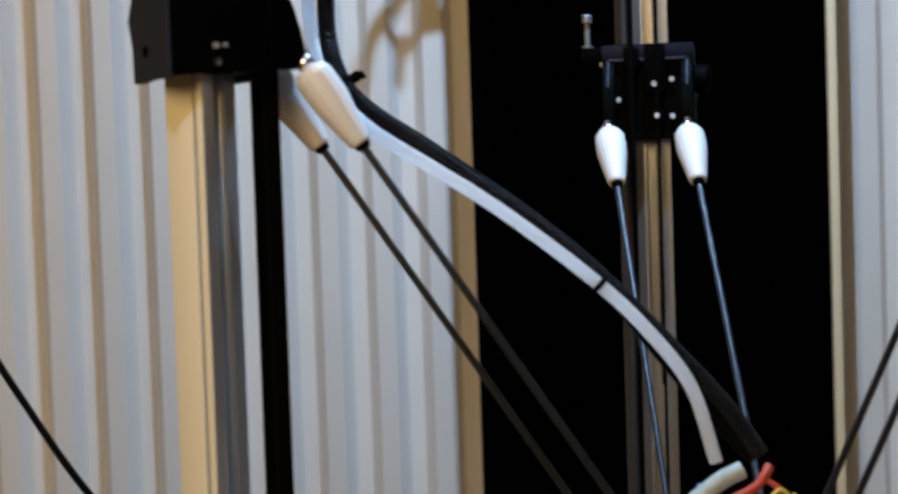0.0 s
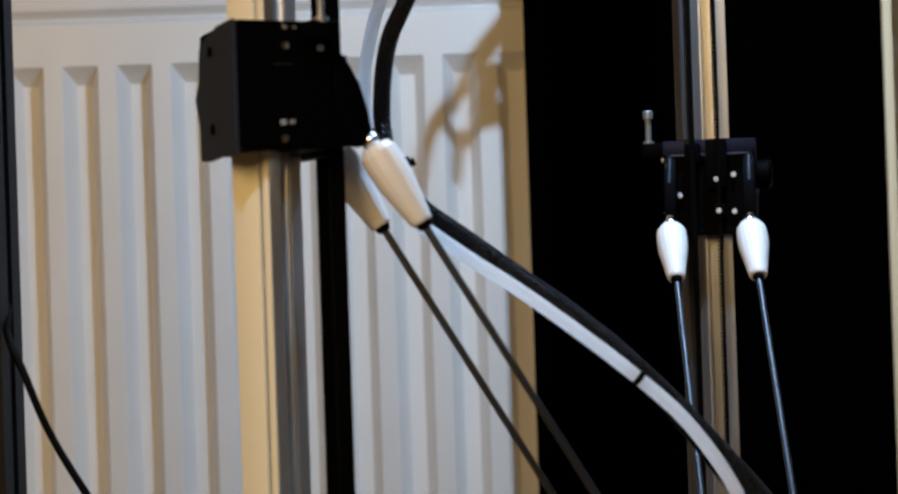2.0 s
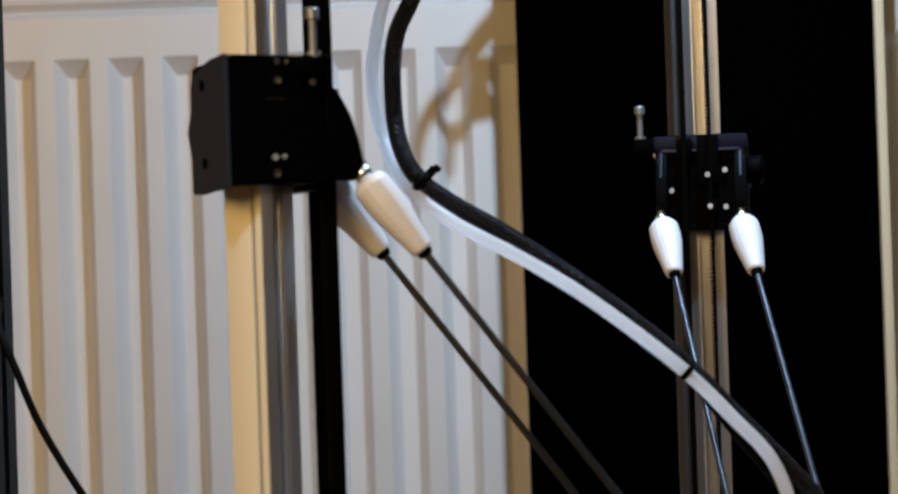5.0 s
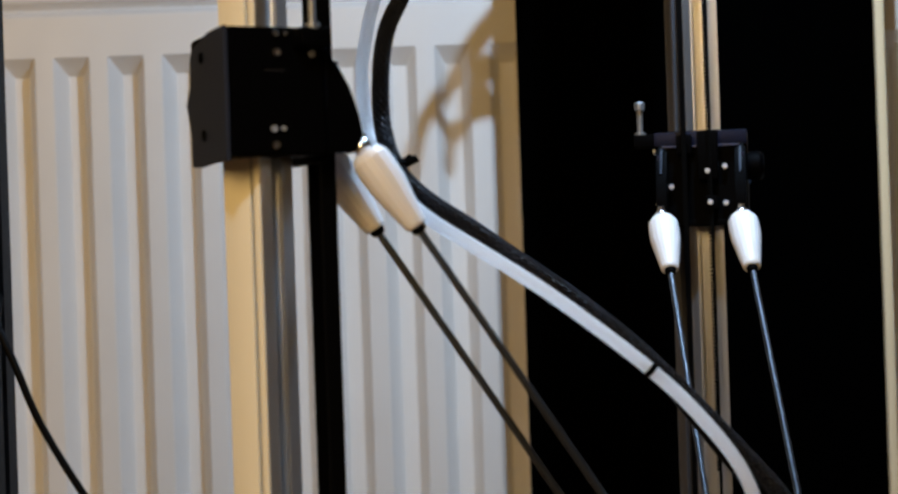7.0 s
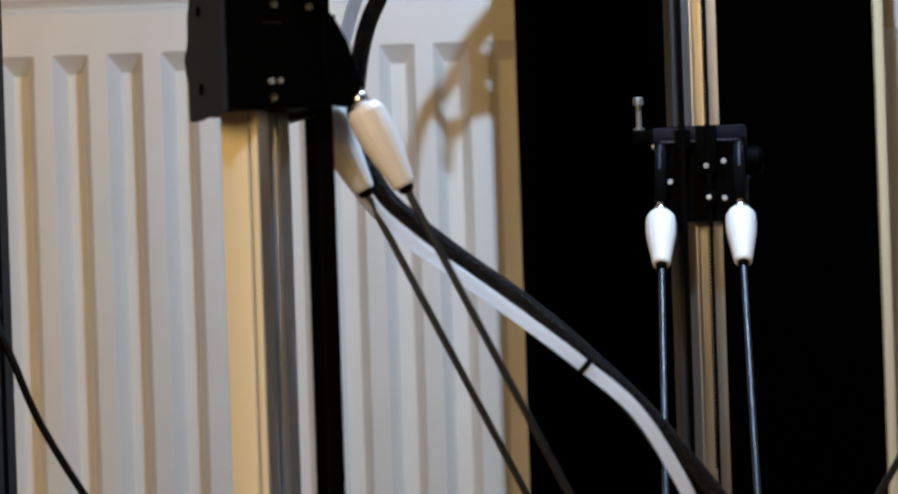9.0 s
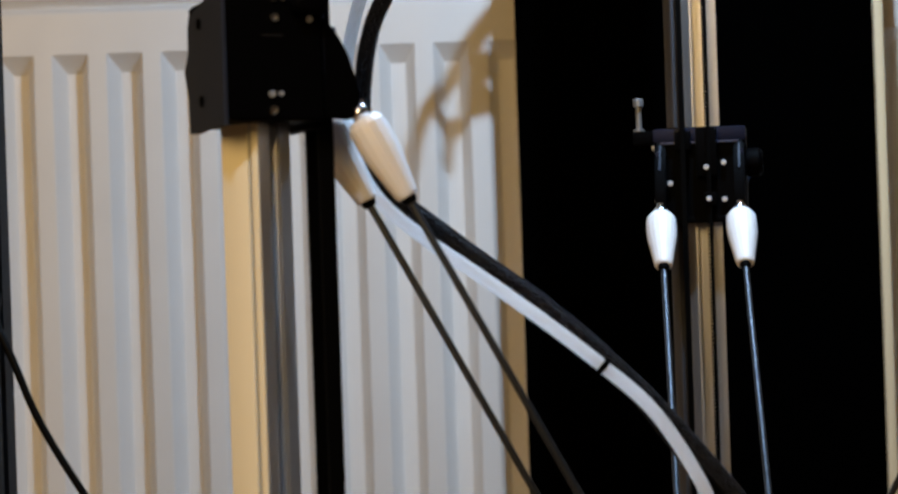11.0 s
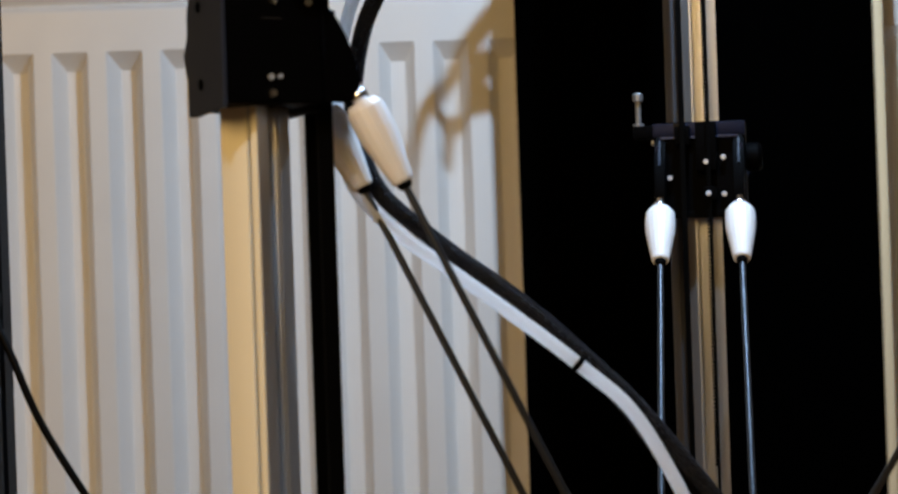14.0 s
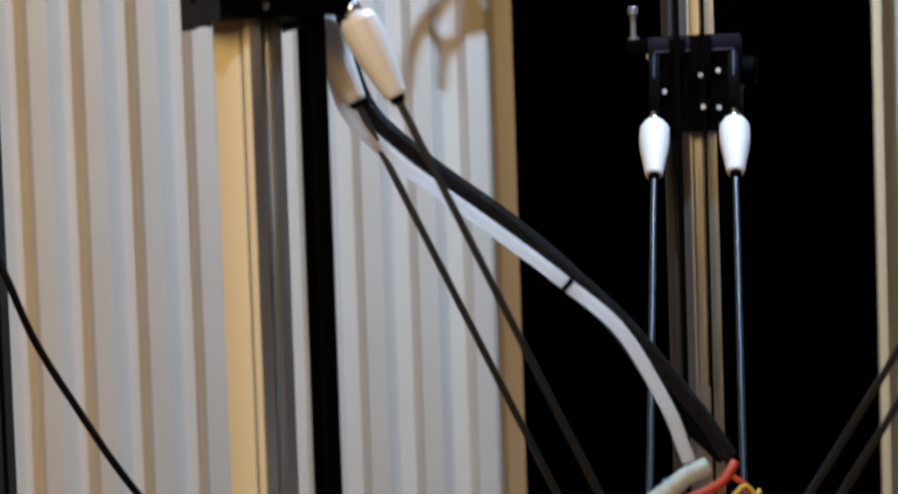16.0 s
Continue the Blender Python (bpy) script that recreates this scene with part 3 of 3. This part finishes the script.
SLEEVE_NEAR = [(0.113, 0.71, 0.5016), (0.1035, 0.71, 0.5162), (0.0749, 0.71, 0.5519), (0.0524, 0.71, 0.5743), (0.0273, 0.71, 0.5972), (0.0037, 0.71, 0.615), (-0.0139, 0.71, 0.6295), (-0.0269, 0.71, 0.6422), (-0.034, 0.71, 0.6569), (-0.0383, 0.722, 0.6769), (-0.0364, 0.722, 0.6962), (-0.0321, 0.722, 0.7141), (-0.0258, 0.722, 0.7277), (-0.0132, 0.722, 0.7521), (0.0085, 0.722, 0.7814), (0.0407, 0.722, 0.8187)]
STEP = 0.004
HOSES = []


def hose(name, label, category, radius, mat, down, up, far, near):
    base = thing(name, label, category, at=(0, 0.7, Z0))
    pieces, mesh = [], None
    for i in range(down + up):
        h = STEP / 2
        if mesh is None:
            ob = part("segment", lathe([(radius * 0.998, -h - 0.00015), (radius, -h), (radius, h), (radius * 0.998, h + 0.00015)], 20, closed=False), mat, base)
            mesh = ob.data
        else:
            ob = new("segment", mesh)
            ob.parent = base
        pieces.append(ob)
    HOSES.append((base, pieces, down, far, near))
    return pieces


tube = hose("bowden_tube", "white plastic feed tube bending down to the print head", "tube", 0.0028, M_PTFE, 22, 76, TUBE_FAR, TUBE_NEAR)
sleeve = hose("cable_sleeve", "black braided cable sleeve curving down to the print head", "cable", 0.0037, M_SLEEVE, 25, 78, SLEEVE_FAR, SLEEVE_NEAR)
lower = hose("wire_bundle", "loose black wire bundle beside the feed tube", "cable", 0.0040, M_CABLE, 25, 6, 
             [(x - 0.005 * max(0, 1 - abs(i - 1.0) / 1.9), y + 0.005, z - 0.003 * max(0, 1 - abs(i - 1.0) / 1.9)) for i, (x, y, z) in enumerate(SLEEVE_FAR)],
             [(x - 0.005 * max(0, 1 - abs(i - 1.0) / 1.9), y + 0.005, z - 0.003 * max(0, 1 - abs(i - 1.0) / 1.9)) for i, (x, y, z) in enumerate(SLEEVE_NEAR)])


def band(parent, radius, tail):
    bm = lathe([(radius, -0.0012), (radius + 0.0005, -0.0008), (radius + 0.0005, 0.0008), (radius, 0.0012)], 18)
    if tail:
        box(-0.0018, 0.0018, radius - 0.001, radius + 0.0036, -0.0020, 0.0016, 0.0004, bm)
        box(-0.001, 0.001, radius + 0.0030, radius + 0.0052, -0.0026, 0.0006, 0.0003, bm)
    return part("cable_tie", bm, M_BELT, parent, "black nylon cable tie")


band(tube[22], 0.0029, False)
band(sleeve[25 + 33], 0.0043, True)

# unseen cords, shaped to cast the squiggled shadow on the radiator
for radius, bend in (
        (0.0042, [(-0.0045, 0.3338, 0.9431), (-0.0105, 0.3338, 0.9332), (-0.0164, 0.3338, 0.9255), (-0.0234, 0.3338, 0.9178), (-0.0293, 0.3338, 0.9101), (-0.0338, 0.3338, 0.904)]),
        (0.0027, [(-0.0316, 0.3338, 0.908), (-0.0388, 0.3338, 0.8969), (-0.0447, 0.3338, 0.8892), (-0.0489, 0.3338, 0.8826), (-0.0524, 0.3338, 0.8726), (-0.0541, 0.3338, 0.8625)]),
        (0.0046, [(-0.0171, 0.3338, 0.9034), (-0.0248, 0.3338, 0.9023), (-0.0273, 0.3338, 0.8947), (-0.0255, 0.3338, 0.8884), (-0.0194, 0.3338, 0.8886)]),
        (0.0032, [(-0.0256, 0.3338, 0.8861), (-0.0354, 0.3338, 0.8842), (-0.0437, 0.3338, 0.8851)]),
        (0.0022, [(-0.0351, 0.3338, 0.8846), (-0.0370, 0.3338, 0.8761), (-0.0386, 0.3338, 0.8672)]),):
    part("shadow_cord", cord(bend, radius, steps=8), M_CABLE, printer)

# ---- how the print head goes: seconds, place of the head along its line (see head())
HEAD = [(0, 1143), (0.5, 1130), (1, 1114), (1.5, 1099), (1.8, 1094), (2, 1097), (2.5, 1114), (3, 1130), (3.5, 1146), (4, 1163), (4.6, 1184), (5.3, 1200), (6, 1176), (6.5, 1153), (7, 1134),
        (7.5, 1113), (8, 1098), (8.3, 1096), (8.5, 1094), (8.75, 1060), (9, 1021), (9.2, 1006), (9.6, 996), (10.2, 1012), (10.8, 1042), (11.3, 1065), (11.5, 1069), (11.75, 1073), (12, 1070), (12.5, 1055),
        (13, 1039), (13.5, 1024), (14, 1010), (14.25, 1005), (14.5, 1016), (14.75, 1042), (15, 1062), (15.2, 1066), (15.5, 1052), (15.75, 1030), (16, 1002)]


# the head's small drift in depth and height, in millimetres
SWAY = [(0, -1.4, -0.2), (0.5, -0.9, -0.8), (1, -0.2, -1.0), (1.5, -0.0, -0.6), (2, -2.2, -0.3), (2.5, -2.3, 0.0), (3, -2.5, -0.5), (3.5, -2.8, -0.6), (4, -2.9, -0.4), (6.5, -2.1, -0.7), (7, -1.9, -0.7), (7.5, -0.5, -0.4), (8, -0.5, -0.2), (8.5, -1.9, 1.1), (9, -1.1, 1.5), (11.5, -1.8, 0.0), (12, 0.7, -0.2), (12.5, 0.8, -0.1), (13, 0.9, 0.1), (13.5, 0.8, 0.6), (14, 0.8, 1.0), (14.5, -1.4, 0.8), (15, -1.9, -0.2), (15.5, 1.5, 0.7), (16, 3.3, 2.7)]


def head(t, u):
    for a, b in zip(SWAY, SWAY[1:]):
        if t <= b[0]:
            break
    w = (t - a[0]) / (b[0] - a[0])
    y, z = a[1] + w * (b[1] - a[1]), a[2] + w * (b[2] - a[2])
    return Vector((0.0984 + (u - 1010) * 0.000232, EY + y / 1000, EZ + z / 1000))


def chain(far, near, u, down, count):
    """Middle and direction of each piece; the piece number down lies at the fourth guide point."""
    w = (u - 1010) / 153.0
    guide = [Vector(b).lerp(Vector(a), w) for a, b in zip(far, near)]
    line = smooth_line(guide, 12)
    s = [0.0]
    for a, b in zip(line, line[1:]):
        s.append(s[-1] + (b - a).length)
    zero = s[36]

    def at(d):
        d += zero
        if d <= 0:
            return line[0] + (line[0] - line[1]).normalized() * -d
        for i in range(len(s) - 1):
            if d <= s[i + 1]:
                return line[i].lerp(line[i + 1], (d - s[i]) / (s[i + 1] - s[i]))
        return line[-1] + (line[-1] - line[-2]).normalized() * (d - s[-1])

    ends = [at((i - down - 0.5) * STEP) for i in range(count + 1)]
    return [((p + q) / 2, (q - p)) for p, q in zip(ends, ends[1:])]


def upright(p, d, side):
    """A pose at p whose z runs along d, with x held near side."""
    z = d.normalized()
    y = z.cross(side).normalized()
    x = y.cross(z)
    return Matrix(((x.x, y.x, z.x, p.x), (x.y, y.y, z.y, p.y), (x.z, y.z, z.z, p.z), (0, 0, 0, 1)))


def motions():
    cars, rods, hub = {k: [] for k in CARRIAGES}, {k: [] for k in RODS}, []
    for t, u in HEAD:
        e = head(t, u)
        hub.append((t, own(Matrix.Translation(e))))
        for k in CARRIAGES:
            i = inward(k)
            across = Vector((-i.y, i.x, 0))
            low = e - HUB * i
            flat = Vector((low.x - BALL[k][0], low.y - BALL[k][1], 0))
            z = e.z + math.sqrt(ROD ** 2 - flat.length_squared)
            cars[k].append((t, own(tower_pose(k, z + LIFT))))
            for side in (-1, 1):
                top = Vector((*BALL[k], z)) + across * side * SPREAD / 2
                foot = low + across * side * SPREAD / 2
                rods[k, side].append((t, own(upright(top, top - foot, i))))
    walk(EFFECTOR, hub)
    for k in CARRIAGES:
        walk(CARRIAGES[k], cars[k])
    for k in RODS:
        walk(RODS[k], rods[k])
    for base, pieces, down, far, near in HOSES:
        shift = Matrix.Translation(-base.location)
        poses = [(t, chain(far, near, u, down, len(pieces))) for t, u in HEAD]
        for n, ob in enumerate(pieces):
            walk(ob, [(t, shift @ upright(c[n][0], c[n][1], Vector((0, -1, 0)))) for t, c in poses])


motions()
